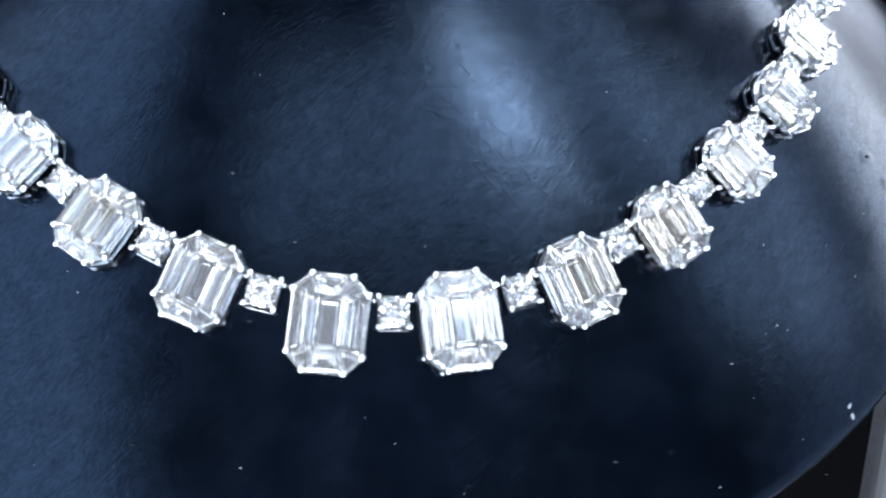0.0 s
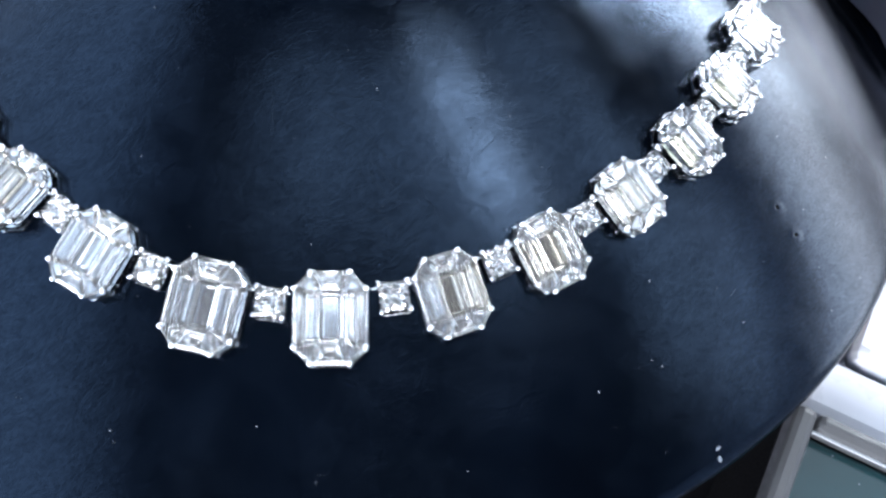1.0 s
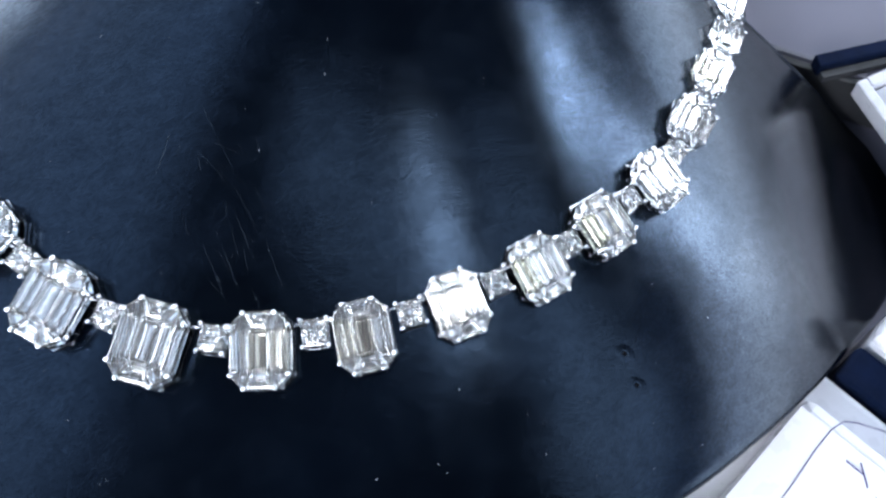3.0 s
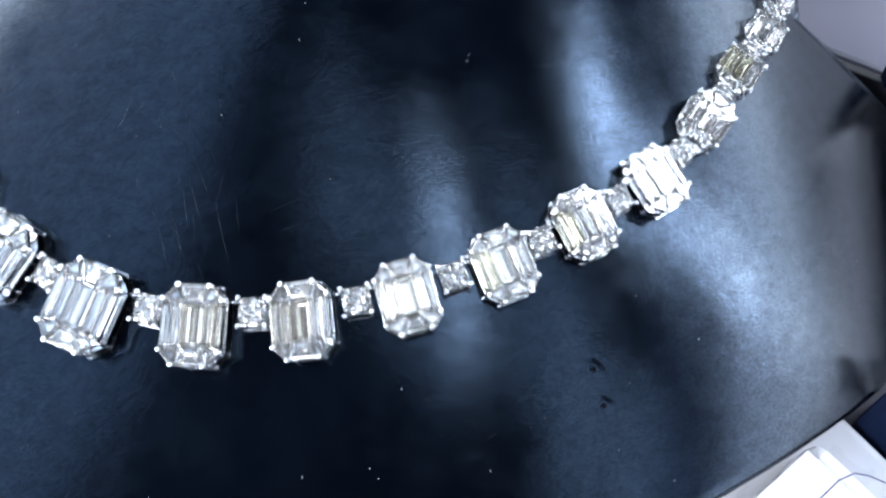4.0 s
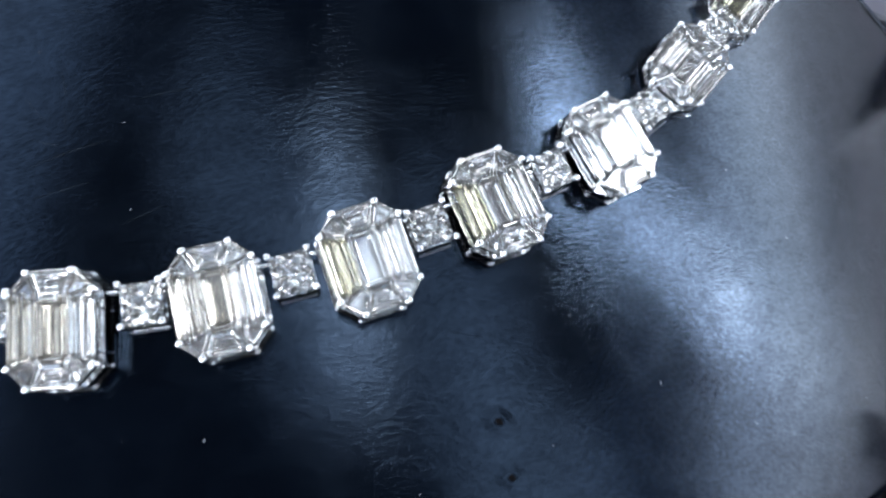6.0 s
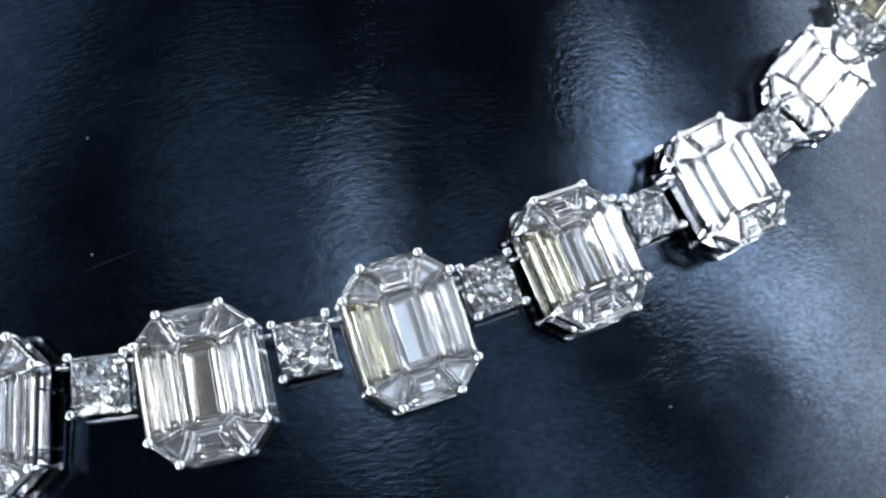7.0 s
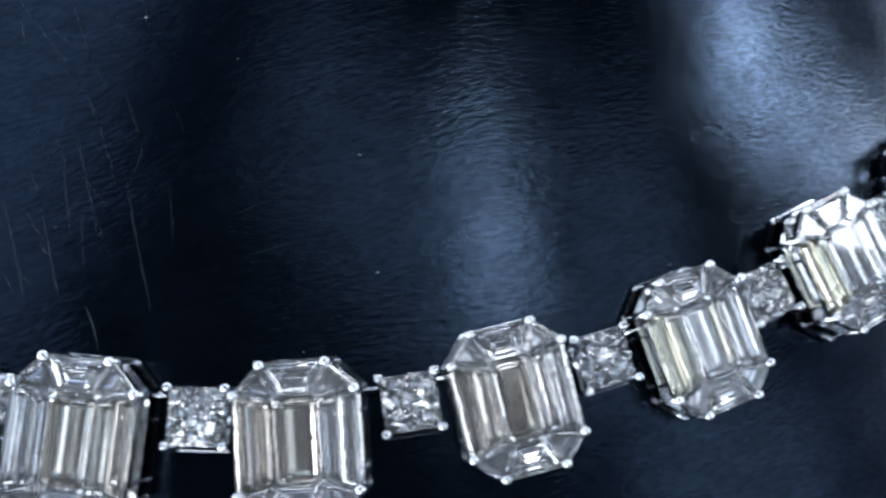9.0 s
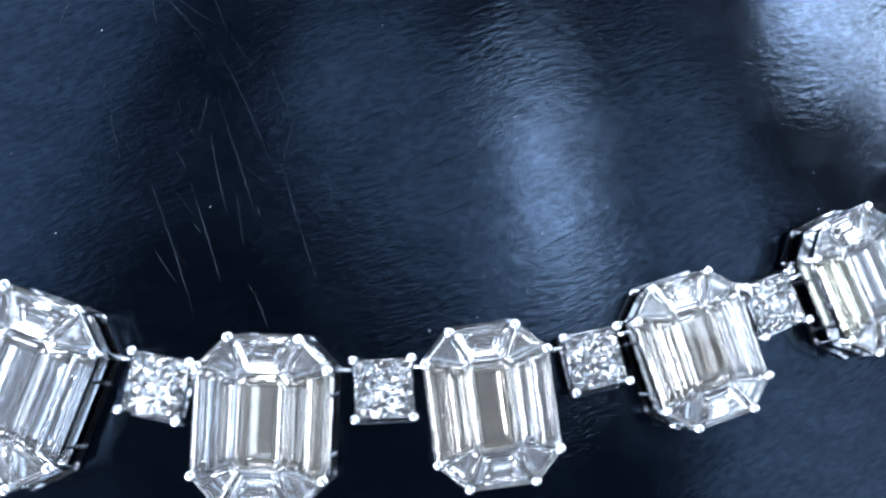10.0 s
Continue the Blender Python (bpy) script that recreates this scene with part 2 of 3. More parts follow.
# unseen shell added round the counter to bounce light, with a darkened ceiling
room_slab("wall_north", -2.0, 2.0, 2.0, 2.1, -0.75, 1.75, WALL, "unseen plain grey wall")
room_slab("wall_south", -2.0, 2.0, -2.1, -2.0, -0.75, 1.75, WALL, "unseen plain grey wall")
room_slab("wall_east", 2.0, 2.1, -2.1, 2.1, -0.75, 1.75, WALL, "unseen plain grey wall")
room_slab("wall_west", -2.1, -2.0, -2.1, 2.1, -0.75, 1.75, WALL, "unseen plain grey wall")
room_slab("ceiling", -2.1, 2.1, -2.1, 2.1, 1.75, 1.85, CEIL, "unseen ceiling, kept dark for the leather's reflections")
room_slab("floor", -2.1, 2.1, -2.1, 2.1, -0.85, -0.75, DARK, "dark floor")
room_slab("counter", -0.7, 0.7, -0.4, 0.6, -0.75, 0.0, TABLE, "purple-grey laminate shop counter")


# ---- bust ----
def front(a, b):
    """Height of the bust's front over its own plane, in mm."""
    a, b = a / 100, b / 100
    return -5.52 - 13.59 * a**2 - 13.24 * a**4 - 12.54 * b + 6.22 * b**2 - 13.46 * a**2 * b - 17.95 * b**3 - 74.64 * a**2 * b**2


def front_normal(a, b):
    e = 0.5
    return Vector((-(front(a + e, b) - front(a - e, b)) / (2 * e), -(front(a, b + e) - front(a, b - e)) / (2 * e), 1)).normalized()


def on_front(a, b, lift=0.0):
    return (Vector((a, b, front(a, b))) + front_normal(a, b) * lift) * MM


RIM, RIM_B = 112.0, 75.0
bust = new("necklace_bust")
bust.matrix_world = BUST
tagged(bust, "black leatherette necklace bust, scuffed and scratched, on the counter", "display bust")


# how far the rim stands from (0, RIM_B), by the angle from straight down
RIM_AT = [(0, 110), (45, 109.4), (57, 109.2), (63, 110), (70, 111.5), (76, 114.5), (82, 116), (87, 111), (92, 101), (95, 90), (97, 78), (99, 69), (108, 66), (120, 63), (180, 60)]


def rim_radius(w):
    d = abs((math.degrees(w) + 180) % 360 - 180)
    return float(np.interp(d, [p[0] for p in RIM_AT], [p[1] for p in RIM_AT]))


def bust_point(r, w):
    r = r / RIM * rim_radius(w)
    a, b = r * math.sin(w), RIM_B - r * math.cos(w)
    c = front(a, min(b, 95)) - max(0, b - 95) * 1.4
    # the shoulders run down to the counter
    low = (4 - LIFT * 1000 - math.sin(TILT_A) * b) / math.cos(TILT_A)
    c = low + 4 * math.log1p(math.exp(min(40, (c - low) / 4)))
    return Vector((a, b, c))


def bust_shell():
    bm = bmesh.new()
    spokes, rings = 200, 80
    loops = []
    for i in range(rings + 1):
        loops.append([bust_point(0.4 + (RIM - 0.4) * i / rings, 2 * math.pi * j / spokes) for j in range(spokes)])
    # rounded rim, then the turned-in underside
    for out, down in ((0.7, 0.5), (0.9, 1.4), (0.5, 2.4), (-0.8, 3.0), (-6, 3.4), (-14, 3.6)):
        loops.append([bust_point(RIM, 2 * math.pi * j / spokes) + Vector((math.sin(2 * math.pi * j / spokes) * out, -math.cos(2 * math.pi * j / spokes) * out, -down)) for j in range(spokes)])
    loft(bm, [[p * MM for p in loop] for loop in loops])
    return bm


part("shell", bust_shell(), LEATHER, bust, "scuffed black leatherette front", smooth=True)


def bust_foot():
    """The block under the front, down to the counter."""
    bm = bmesh.new()
    inv = BUST.inverted()
    n = 48
    top, low = [], []
    for j in range(n):
        w = 2 * math.pi * j / n
        p = BUST @ ((bust_point(RIM - 22, w) + Vector((0, 0, -5))) * MM)
        q = Vector((p.x * 0.9, 0.07 + (p.y - 0.07) * 0.9, 0.001))
        top.append(inv @ Vector((p.x, p.y, max(p.z, 0.006))))
        low.append(inv @ q)
    loft(bm, [low, top])
    return bm


part("foot", bust_foot(), DARK, bust, "black block under the front")

# long scratches: start and end in mm on the front, each bowed a little
SCRATCHES = [
    (-0.8, 33.9, 4.8, 29.0), (4.8, 29.0, 8.3, 26.0), (0.8, 27.6, 8.3, 24.7), (8.3, 24.7, 15.0, 19.3), (8.3, 14.7, 15.0, 8.1),
    (8.7, 32.4, 11.0, 29.7), (-3.6, 28.6, -2.8, 21.8), (9.7, 21.8, 15.7, 15.8), (10.8, 15.8, 15.7, 10.8), (11.8, 25.4, 14.7, 22.9),
    (14.7, 20.8, 21.7, 13.3), (0.6, 29.2, 11.1, 29.0), (-1.5, 27.9, -1.1, 25.4), (2.0, 26.5, 3.4, 24.7), (7.0, 30.4, 8.3, 29.0), (17.5, 11.4, 20.0, 9.3),
    (10.5, 19.3, 14.0, 15.0), (23.2, 21.6, 28.1, 27.1), (25.2, 19.3, 28.8, 23.0), (28.4, 31.7, 31.7, 34.6), (43.5, 55.0, 50.4, 61.2), (61.9, 26.5, 64.7, 27.5),
    (33.6, 21.3, 35.9, 24.5), (4.2, 26.8, 7.5, 26.3),
]


def scratches():
    rng = random.Random(5)
    bm = bmesh.new()
    def stroke(a0, b0, a1, b1, width):
        bow = rng.uniform(-0.03, 0.03)
        n = max(4, int(math.hypot(a1 - a0, b1 - b0) / 0.9))
        left, crest, right = [], [], []
        d = Vector((a1 - a0, b1 - b0))
        side = Vector((-d.y, d.x))
        for i in range(n + 1):
            s = i / n
            p = Vector((a0, b0)) + d * s + side * (bow * 4 * s * (1 - s))
            wd = width * (0.25 + 0.75 * math.sin(math.pi * min(0.97, max(0.03, s)))) * rng.uniform(0.5, 1.2)
            q = side.normalized() * wd * 0.5
            left.append(bm.verts.new(on_front(p.x + q.x, p.y + q.y, 0.03)))
            crest.append(bm.verts.new(on_front(p.x, p.y, 0.03 + wd * 0.17)))
            right.append(bm.verts.new(on_front(p.x - q.x, p.y - q.y, 0.03)))
        for i in range(n):
            bm.faces.new((left[i], left[i + 1], crest[i + 1], crest[i]))
            bm.faces.new((crest[i], crest[i + 1], right[i + 1], right[i]))
    for s in SCRATCHES:
        stroke(*s, 0.055)
    for _ in range(26):
        a, b = rng.gauss(9, 8), rng.gauss(22, 7)
        w, ln = radians(rng.gauss(-42, 16)), rng.uniform(0.8, 4)
        stroke(a, b, a + ln * math.cos(w), b + ln * math.sin(w), 0.035)
    for _ in range(14):
        a, b = rng.uniform(-40, 90), rng.uniform(-28, 50)
        w, ln = radians(rng.uniform(-30, 40)), rng.uniform(0.5, 2.2)
        stroke(a, b, a + ln * math.cos(w), b + ln * math.sin(w), 0.04)
    return bm


tagged(part("scuffing", scratches(), SCUFF, bust, "pale hair-thin scratches"), kind="stuff")


def lint():
    rng = random.Random(9)
    bm = bmesh.new()
    for _ in range(120):
        a, b = rng.uniform(-62, 98), rng.uniform(-30, 56)
        r = rng.choice((0.04, 0.05, 0.06, 0.09))
        p = on_front(a, b, 0.04)
        m = Matrix.Translation(p) @ Matrix.Rotation(rng.uniform(0, 6), 4, "Z") @ Matrix.Diagonal((rng.uniform(1, 2.2), 1, 0.6, 1))
        bmesh.ops.create_icosphere(bm, subdivisions=1, radius=r * MM, matrix=m)
    # two larger pale flecks by the rim
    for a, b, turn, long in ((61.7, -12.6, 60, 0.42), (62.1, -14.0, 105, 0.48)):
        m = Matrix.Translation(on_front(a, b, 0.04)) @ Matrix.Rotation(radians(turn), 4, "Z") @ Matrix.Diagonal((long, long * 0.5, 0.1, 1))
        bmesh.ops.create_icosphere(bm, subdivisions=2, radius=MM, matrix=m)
    return bm


tagged(part("lint", lint(), LINT, bust, "specks of pale dust and two larger pale flecks"), kind="stuff")


def pin_hole(seed):
    """A pricked dent: a torn lip round a flat spot, blackened for the hollow's shade."""
    rng = random.Random(seed)
    n = 18
    ragged = [rng.uniform(0.75, 1.2) for _ in range(n)]
    ragged = [(ragged[k - 1] + 2 * ragged[k] + ragged[(k + 1) % n]) / 4 for k in range(n)]
    prof = [(0.05, 0.016), (0.36, 0.016), (0.46, 0.026), (0.62, 0.050), (0.84, 0.040), (1.15, 0.014), (1.7, -0.012)]
    bm = bmesh.new()
    loops = [[Vector((r * ragged[k] * math.cos(2 * math.pi * k / n), r * ragged[k] * math.sin(2 * math.pi * k / n) * 0.8, z)) * MM for k in range(n)] for r, z in reversed(prof)]
    vs = loft(bm, loops, caps=False)
    bm.faces.new(vs[-1])
    pit = set(vs[-1]) | set(vs[-2])
    for f in bm.faces:
        f.material_index = int(all(v in pit for v in f.verts))
    me = mesh_of("pin_hole", bm, LEATHER, True)
    me.materials.append(DARK)
    return me


def surface_pose(a, b, turn=0.0, lift=0.0, ease=0.0):
    n = front_normal(a, b).lerp(Vector((math.copysign(0.10, a), 0.16, 0.98)), ease).normalized()
    up = Vector((-math.sin(radians(turn)), math.cos(radians(turn)), 0))
    right = up.cross(n).normalized()
    up = n.cross(right)
    m = Matrix((right, up, n)).transposed().to_4x4()
    return Matrix.Translation(on_front(a, b, lift)) @ m


for k, (a, b) in enumerate(((69.5, 21.8), (72.8, 18.1))):
    child("pin_hole", pin_hole(k), bust, surface_pose(a, b), "small pricked dent")

# ---- necklace ----
necklace = new("diamond_necklace")
necklace.matrix_world = BUST
tagged(necklace, "graduated diamond necklace in white gold lying on the bust", "necklace")

# outline of a cluster 10 mm high, in mm
HW, HH, CUT, TOP = 3.925, 5.0, 1.8, 4.4


def octagon(w, h, c):
    return [(-w + c, -h), (w - c, -h), (w, -h + c), (w, h - c), (w - c, h), (-w + c, h), (-w, h - c), (-w, -h + c)]


def shrink(poly, k=0.006):
    return [tuple(p) for p in inset(ccw(poly), k)]


def mirror(poly, sx, sy):
    return ccw([(x * sx, y * sy) for x, y in poly])


CENTRE = [(-1.0, -2.75), (1.0, -2.75), (1.42, -2.3), (1.42, 2.3), (1.0, 2.75), (-1.0, 2.75), (-1.42, 2.3), (-1.42, -2.3)]
SIDE_IN = [(1.45, -2.4), (2.60, -2.72), (2.60, 2.72), (1.45, 2.4)]
SIDE_OUT = [(2.63, -2.73), (HW, -3.1), (HW, 3.1), (2.63, 2.73)]
END = [(-2.1, HH), (2.1, HH), (1.02, 2.8), (-1.02, 2.8)]
CORNER = [(2.14, HH), (HW, 3.2), (1.5, 2.45), (1.08, 2.8)]


OUT = octagon(HW, HH, CUT)


def rail(k0, k1, z0, z1):
    """An octagonal rail between two insets of the outline."""
    bm = bmesh.new()
    a, b = inset(OUT, k0), inset(OUT, k1)
    loops = [[Vector((p[0], p[1], z)) * MM for p in poly] for poly, z in ((a, z0), (a, z1), (b, z1), (b, z0))]
    vs = [[bm.verts.new(p) for p in loop] for loop in loops]
    for i in range(4):
        lo, hi = vs[i], vs[(i + 1) % 4]
        for j in range(8):
            bm.faces.new((lo[j], lo[(j + 1) % 8], hi[(j + 1) % 8], hi[j]))
    return bm


# reflector added under the stones to bounce light back up through them
def gallery_plate():
    bm = bmesh.new()
    plate = inset(OUT, 0.3)
    loft(bm, [[Vector((p.x, p.y, z)) * MM for p in plate] for z in (TOP - 2.75, TOP - 2.6)])
    return bm


def prong_mesh(post, r):
    """A ball tip on a post that runs down to the lower rail."""
    bm = ball(r)
    tube(bm, [Vector((0, 0, -post)) * MM, Vector((0, 0, -0.1)) * MM], r * 0.55 * MM, 6)
    return bm


def short_bar():
    bm = bmesh.new()
    tube(bm, [Vector((0, 0, 0.4)) * MM, Vector((0, 0, TOP - 0.9)) * MM], 0.13 * MM, 5)
    return bm


PLATE = mesh_of("gallery_plate", gallery_plate(), SILVER)
RAILS = [mesh_of("rail", rail(*k), SILVER) for k in ((-0.10, 0.24, 0.12, 0.46), (0.03, 0.14, TOP - 1.2, TOP - 0.72), (0.05, 0.30, 1.7, 1.95))]
PRONG = mesh_of("prong", prong_mesh(3.7, 0.33), SILVER, True)
SMALL_PRONG = mesh_of("prong", prong_mesh(2.3, 0.34), SILVER, True)
BAR = mesh_of("bar", short_bar(), SILVER)
GIRDLE = TOP - 0.62
STONES = {}


def stone_mesh(kind, mat, poly, crown, depth):
    key = (kind, mat.name)
    if key not in STONES:
        STONES[key] = mesh_of(kind, step_cut(shrink(poly), GIRDLE, crown, depth, DEEP if kind == "centre_stone" else TERRACED), mat)
    return STONES[key]


def cluster(m, scale, tints, label):
    ob = child("cluster_link", PLATE, necklace, m @ Matrix.Diagonal((scale, scale, scale, 1)), label)
    pick = lambda k: tints.get(k, DIAMOND)
    child("centre_stone", stone_mesh("centre_stone", pick("centre"), CENTRE, 0.34, 1.0), ob, label="emerald-cut centre diamond")
    for i, sx in enumerate((-1, 1)):
        mat = pick("left" if sx < 0 else "right")
        child("side_baguette", stone_mesh("inner_baguette" + str(i), mat, mirror(SIDE_IN, sx, 1), 0.26, 1.5), ob)
        child("side_baguette", stone_mesh("outer_baguette" + str(i), mat, mirror(SIDE_OUT, sx, 1), 0.22, 1.4), ob)
    for i, sy in enumerate((-1, 1)):
        child("end_stone", stone_mesh("end_stone" + str(i), pick("end"), mirror(END, 1, sy), 0.26, 0.92), ob)
        for j, sx in enumerate((-1, 1)):
            child("corner_stone", stone_mesh("corner_stone" + str(2 * i + j), DIAMOND, mirror(CORNER, sx, sy), 0.22, 0.94), ob)
    for x, y in octagon(HW, HH, CUT):
        child("prong", PRONG, ob, Matrix.Translation(Vector((x * 0.965, y * 0.965, TOP - 0.34)) * MM))
    for mesh, name in zip(RAILS, ("lower_rail", "upper_rail", "middle_rail")):
        child(name, mesh, ob)
    for x in (-HW + 0.16, HW - 0.16):
        for y in (-2.0, 1.6):
            child("bar", BAR, ob, Matrix.Translation(Vector((x, y, 0)) * MM))
    return ob


def seat(a, b, turn, lift):
    """The pose on the bust under a link whose face is centred over (a, b), lift mm proud; high up the links lie less steep than the front."""
    ease = min(0.6, max(0.0, (b - 42) / 25))
    x, y = a, b
    for _ in range(8):
        n = front_normal(x, y).lerp(Vector((math.copysign(0.10, a), 0.16, 0.98)), ease).normalized()
        x, y = a - n.x * lift, b - n.y * lift
    return surface_pose(x, y, turn, 0.0, ease)


# centre of the face in mm, turn in degrees, height in mm
CLUSTERS = [
    (8.0, -0.1, 6.5, 12.0), (23.3, 4.9, 23.5, 10.8), (35.7, 11.9, 33.0, 10.1), (46.0, 20.4, 43.5, 9.6), (54.5, 29.4, 50.5, 9.4),
    (60.8, 38.8, 56.0, 9.3), (65.6, 48.7, 63.0, 9.0), (66.6, 60.0, -12.0, 8.6), (66.9, 70.4, -10.0, 7.8), (67.0, 78.6, -8.0, 7.2), (65.5, 86.5, -4.0, 6.8),
]
# some links lie tipped on the front, in degrees
LEANS = {1: (2.0, -2.0), 2: (3.0, -3.0), 3: (1.2, 0.8), 4: (2.4, 2.6), 5: (-1.6, 3.2), 6: (0.0, 2.4), 7: (-3.2, 4.5)}
wobble = random.Random(21)
for k, (a, b, turn, h) in enumerate(CLUSTERS):
    for s in (1, -1):
        tints = {}
        if s > 0 and k == 3:
            tints = {"centre": WARM_REFLECTION, "left": WARM_REFLECTION}
        if s > 0 and k == 4:
            tints = {"left": YELLOW}
        if s > 0 and k == 5:
            tints = {"left": YELLOW}
        if s > 0 and k == 8:
            tints = {"centre": YELLOW, "left": YELLOW}
        if k == 2:
            tints = {"centre": WARM_REFLECTION, "left": WARM_REFLECTION}
        if s > 0 and k == 1:
            tints = {"centre": WARM_REFLECTION, "right": WARM_REFLECTION}
        tip, roll = wobble.uniform(-2.5, 2.5), wobble.uniform(-2.5, 2.5)
        if s > 0:
            tip, roll = LEANS.get(k, (tip, roll))
        lean = Matrix.Rotation(radians(tip), 4, "X") @ Matrix.Rotation(radians(roll), 4, "Y")
        cluster(seat(s * a, b, s * turn, TOP * h / 10) @ lean, h / 10, tints, "octagonal cluster of step-cut diamonds in white gold")


def link_rail(round_link, k0, k1, z0, z1):
    bm = bmesh.new()
    n, r = (20 if round_link else 4), 1.95
    def loop(k, z):
        pts = []
        for i in range(n):
            w = 2 * math.pi * i / n + (0 if round_link else math.pi / 4)
            q = 1.0 if round_link else math.sqrt(2)
            pts.append(Vector((math.cos(w) * r * k * q, math.sin(w) * r * k * q, z)) * MM)
        return pts
    loops = [loop(k0, z0), loop(k0, z1), loop(k1, z1), loop(k1, z0)]
    vs = [[bm.verts.new(p) for p in l] for l in loops]
    for i in range(4):
        lo, hi = vs[i], vs[(i + 1) % 4]
        for j in range(n):
            bm.faces.new((lo[j], lo[(j + 1) % n], hi[(j + 1) % n], hi[j]))
    return bm


def foot_rail():
    bm = bmesh.new()
    tube(bm, [Vector((-1.75, -2.2, 0.25)) * MM, Vector((1.75, -2.2, 0.25)) * MM], 0.14 * MM, 5)
    return bm


def hinge_ring():
    bm = bmesh.new()
    tube(bm, [Vector((0.42 * math.cos(2 * math.pi * k / 14), 0, 0.42 * math.sin(2 * math.pi * k / 14))) * MM for k in range(14)], 0.12 * MM, 6, True)
    return bm


# the same added reflector, for square and round links
LINK_PLATES = [mesh_of("gallery_plate", link_rail(r, 0.95, 0.02, 0.55, 0.62), SILVER) for r in (False, True)]
COLLARS = [mesh_of("collar", link_rail(r, 0.99, 0.9, 1.7, 2.16), SILVER) for r in (False, True)]
LOWERS = [mesh_of("lower_rail", link_rail(r, 1.0, 0.84, 0.7, 1.0), SILVER) for r in (False, True)]
FOOT = mesh_of("foot_rail", foot_rail(), SILVER)
PRINCESS = mesh_of("princess_stone", brilliant(1.92, 2.3, 16, 0.45, 1.6, True), DIAMOND)
BRILLIANT = mesh_of("round_stone", brilliant(1.93, 2.35, 16, 0.6, 1.45), DIAMOND)
RING = mesh_of("hinge_ring", hinge_ring(), SILVER, True)
# centre of the face, turn, size
LINKS = [
    (0.0, 1.0, 0, 1.0), (15.8, 3.5, 14, 1.0), (28.9, 9.5, 28, 0.98), (40.2, 16.8, 38, 0.95), (49.5, 25.1, 46, 0.92), (56.8, 34.2, 53, 0.9), (62.4, 43.9, 60, 0.88),
    (65.9, 54.0, 72, 0.88), (66.5, 65.3, 80, 0.85), (67.0, 74.6, 82, 0.8), (66.5, 82.8, 84, 0.75),
]
for k, (a, b, turn, size) in enumerate(LINKS):
    for s in (1, -1) if a else (1,):
        m = seat(s * a, b, s * turn, 2.9 * size) @ Matrix.Diagonal((size, size, size, 1))
        rnd = k > 7
        ob = child("round_link" if rnd else "square_link", COLLARS[rnd], necklace, m, "round diamond in a white gold collar" if rnd else "square princess-cut diamond in a white gold box")
        child("stone", BRILLIANT if rnd else PRINCESS, ob)
        child("lower_rail", LOWERS[rnd], ob)
        child("gallery_plate", LINK_PLATES[rnd], ob)
        child("foot_rail", FOOT, ob)
        for i in range(4):
            w = math.pi / 4 + i * math.pi / 2
            q = 1.95 * (1.0 if rnd else math.sqrt(2)) * 0.97
            child("prong", SMALL_PRONG, ob, Matrix.Translation(Vector((math.cos(w) * q, math.sin(w) * q, 2.85)) * MM))
        for sx in (-1, 1):
            child("hinge_ring", RING, ob, Matrix.Translation(Vector((sx * 2.45, 1.3, 2.2)) * MM))

# ---- things beside the bust: u along the row of boxes, v across it ----
ROW = Matrix.Translation((0.087, 0.013, 0)) @ Matrix.Rotation(radians(-20), 4, "Z")


def thing(name, label, category, group="", m=ROW):
    ob = new(name)
    ob.matrix_world = m
    return tagged(ob, label, category, group)


def white_box(u0, u1, v0, v1, label, lid=None):
    """A glossy box; its lid lies on a wider base where lid gives its own sides."""
    ob = thing("jewellery_box", label, "box", "white boxes beside the bust")
    bm = bmesh.new()
    box(bm, u0 * MM, u1 * MM, v0 * MM, v1 * MM, 0, 0.0295, 0.0014)
    part("base", bm, CARD, ob)
    a0, a1, b0, b1 = lid or (u0 - 0.4, u1 + 0.4, v0, v1)
    bm = bmesh.new()
    box(bm, a0 * MM, a1 * MM, b0 * MM, b1 * MM, 0.0297, 0.0356, 0.0022)
    part("lid", bm, CARD, ob)
    return ob


a_box = white_box(-4, 46, 0.2, 36.8, "glossy white box with a hand-written tag on its lid", (2.6, 44, 0.4, 29.8))
b_box = white_box(-3.2, 46, -10.8, -0.4, "narrow glossy white box beside the bust")
c_box = white_box(5.0, 56, 45.4, 58, "glossy white box beyond a navy pad")

# the tag: a sheet with a pen outline and illegible marks
tag = thing("price_tag", "white paper tag with purple pen marks, on a box", "tag")
bm = bmesh.new()
box(bm, 3 * MM, 40 * MM, 3.5 * MM, 27.0 * MM, 0.0357, 0.0359)
part("paper", bm, CARD, tag)
bm = bmesh.new()
inv = ROW.inverted()
out = [(106.2, 15.6), (99.4, 18.7), (101.2, 24.5), (103.0, 31.0), (104.5, 35.4), (106.0, 37.4), (107.9, 38.0), (112.4, 38.3), (117.0, 36.0), (122.0, 33.5)]
pts = [inv @ Vector((x * MM, y * MM, 0.0360)) for x, y in out]
tube(bm, pts, 0.11 * MM, 5)
tube(bm, [pts[0], inv @ Vector((0.118, 0.0105, 0.0360))], 0.11 * MM, 5)
part("pen_outline", bm, PEN, tag)
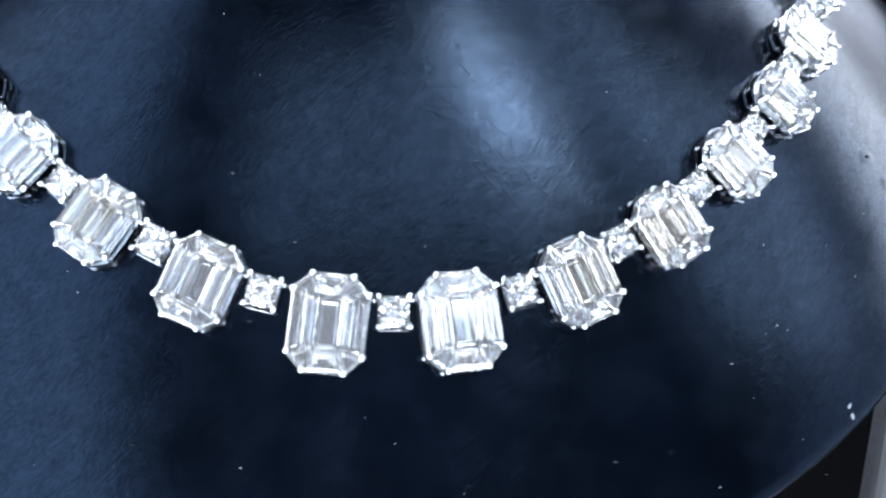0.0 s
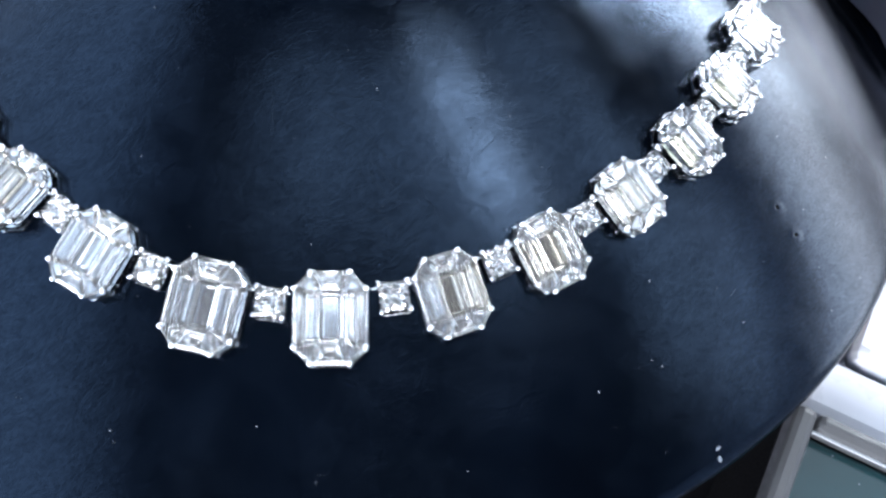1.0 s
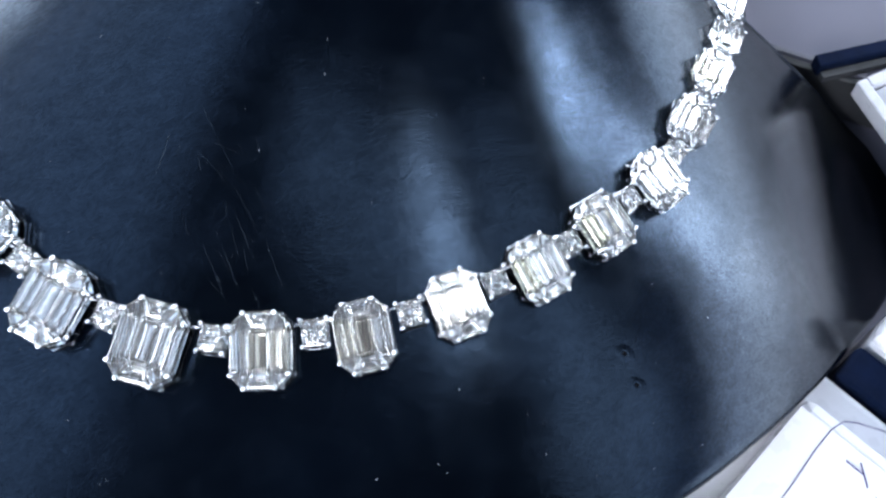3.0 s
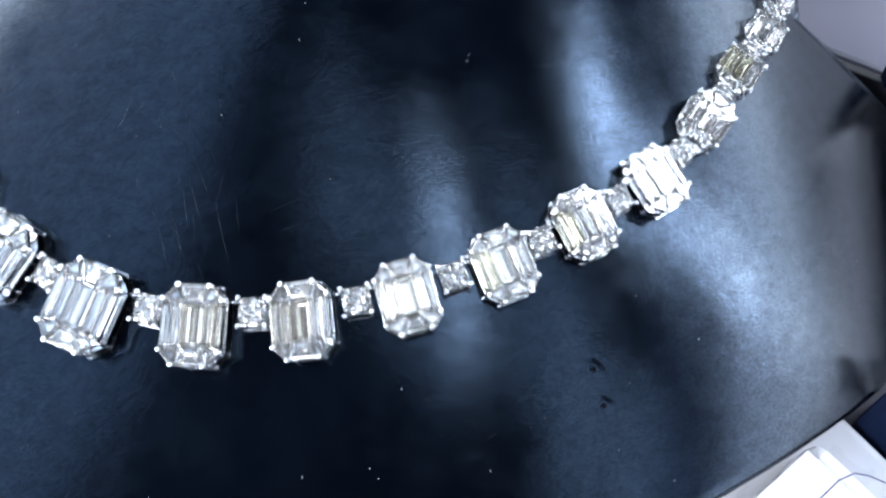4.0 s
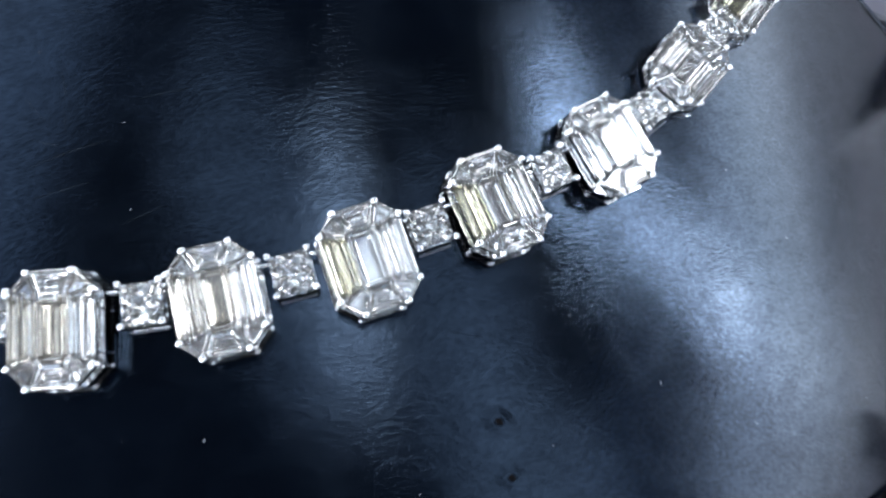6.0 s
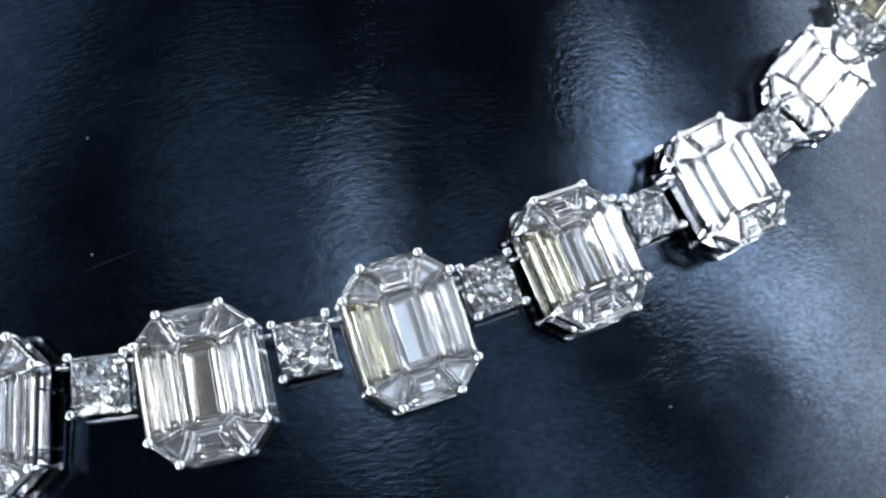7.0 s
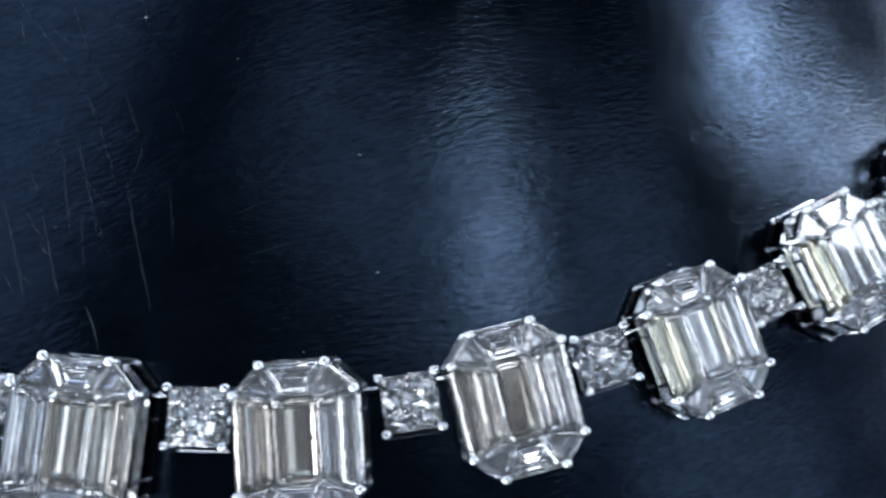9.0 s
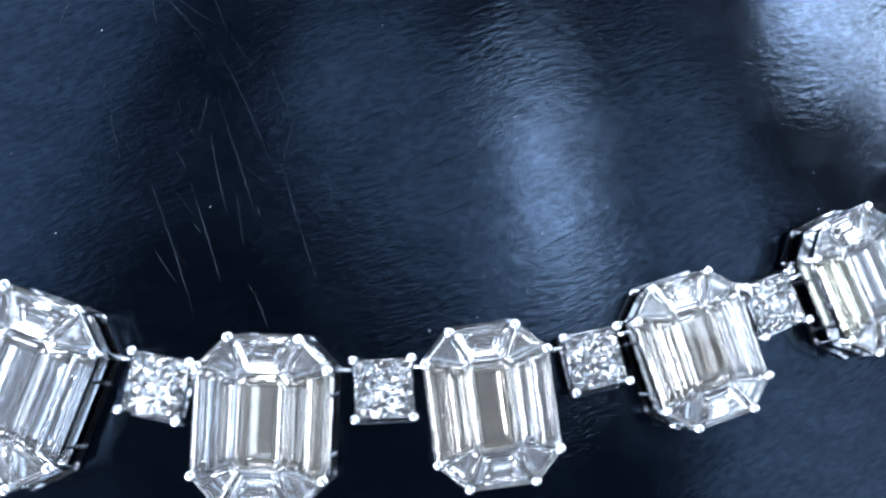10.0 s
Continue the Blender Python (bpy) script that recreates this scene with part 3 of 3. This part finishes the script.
for x, y, ln, turn in ((111.2, 30.2, 4.0, -60), (109.6, 30.8, 3.5, -20), (111.6, 24.4, 3.6, -75), (111.4, 18.6, 3.2, -70), (115.2, 18.0, 3.6, -65), (114.5, 25.5, 4.5, -70)):
    bm = bmesh.new()
    c, s = math.cos(radians(turn)) * ln * 0.5, math.sin(radians(turn)) * ln * 0.5
    tube(bm, [inv @ Vector(((x - c) * MM, (y - s) * MM, 0.0360)), inv @ Vector(((x + c) * MM, (y + s) * MM, 0.0360))], 0.13 * MM, 5)
    part("pen_mark", bm, PEN, tag)

# navy pad between the boxes
pad = thing("navy_pad", "dark navy felt pad between white boxes", "pad")
bm = bmesh.new()
box(bm, 4.2 * MM, 60 * MM, 37.3 * MM, 44.9 * MM, 0, 0.030, 0.001)
part("felt", bm, NAVY, pad)

# green case with a grey frame
case = thing("green_case", "dark green glass case with a grey frame", "case")
for u0, u1, v0, v1 in ((-4.2, -0.6, -46, -11.4), (-0.5, 50, -14.4, -11.4), (-0.5, 50, -46, -43)):
    bm = bmesh.new()
    box(bm, u0 * MM, u1 * MM, v0 * MM, v1 * MM, 0.0342, 0.040, 0.0012)
    part("frame_bar", bm, GREY, case)
bm = bmesh.new()
box(bm, -0.4 * MM, 49.8 * MM, -42.9 * MM, -14.5 * MM, 0.0338, 0.0352, 0.0005)
part("glass", bm, TEAL, case, "dark green glass")
# base coloured black for the shade in the gap beside the bust
bm = bmesh.new()
box(bm, -3.8 * MM, 49.6 * MM, -45.6 * MM, -11.8 * MM, 0, 0.0336, 0.0006)
part("base", bm, DARK, case, "base blackened for the dark gap by the bust")
bm = bmesh.new()
tube(bm, [Vector((-0.5, -14.6, 38.6)) * MM, Vector((50, -14.6, 38.6)) * MM], 0.3 * MM, 6)
part("trim", bm, STEEL, case, "dull metal trim")

# black sheet added to darken the counter where shadow falls under case and bust
cloth = thing("shade_sheet", "black sheet standing in for shade on the counter", "cloth", m=Matrix.Identity(4))
bm = bmesh.new()
box(bm, -0.13, 0.10, -0.09, 0.0, 0.0005, 0.003, 0.001)
part("velvet", bm, DARK, cloth)

# raised deck with a dark bar and a white tray, further back
deck = thing("counter_riser", "purple-grey laminate riser on the counter", "riser", m=Matrix.Identity(4))
bm = bmesh.new()
box(bm, 0.062, 0.42, 0.116, 0.42, 0.0, 0.015, 0.001)
part("board", bm, TABLE, deck)
bm = bmesh.new()
box(bm, 0.063, 0.419, 0.1142, 0.1158, 0.0005, 0.0145, 0.0004)
part("edging", bm, GREY, deck, "dark edging strip")
bar = thing("metal_ruler", "dark metal ruler lying on the riser", "ruler", m=Matrix.Translation((0.0858, 0.1125, 0.0151)) @ Matrix.Rotation(radians(36), 4, "Z"))
bm = bmesh.new()
box(bm, 0, 0.10, 0, 0.0028, 0, 0.004, 0.0004)
part("blade", bm, NAVY, bar)
bm = bmesh.new()
box(bm, 0.0005, 0.10, -0.0018, -0.0002, 0, 0.0022, 0.0003)
part("edge", bm, GREY, bar)
tray = thing("white_tray", "white card tray with ribbed slots on the riser", "tray", m=Matrix.Translation((0.0935, 0.111, 0.0151)) @ Matrix.Rotation(radians(-42), 4, "Z"))
for name, x0, x1, y0, y1, z1 in (("rim", 0, 0.08, 0, 0.0022, 0.0050), ("rim", 0, 0.0022, 0.0024, 0.05, 0.0050), ("bottom", 0.0024, 0.08, 0.0024, 0.05, 0.0025)):
    bm = bmesh.new()
    box(bm, x0, x1, y0, y1, 0, z1, 0.0004)
    part(name, bm, CARD, tray)
for k in range(5):
    bm = bmesh.new()
    box(bm, 0.006, 0.075, 0.006 + 0.008 * k, 0.0085 + 0.008 * k, 0.0026, 0.0046, 0.0004)
    part("rib", bm, CARD, tray)
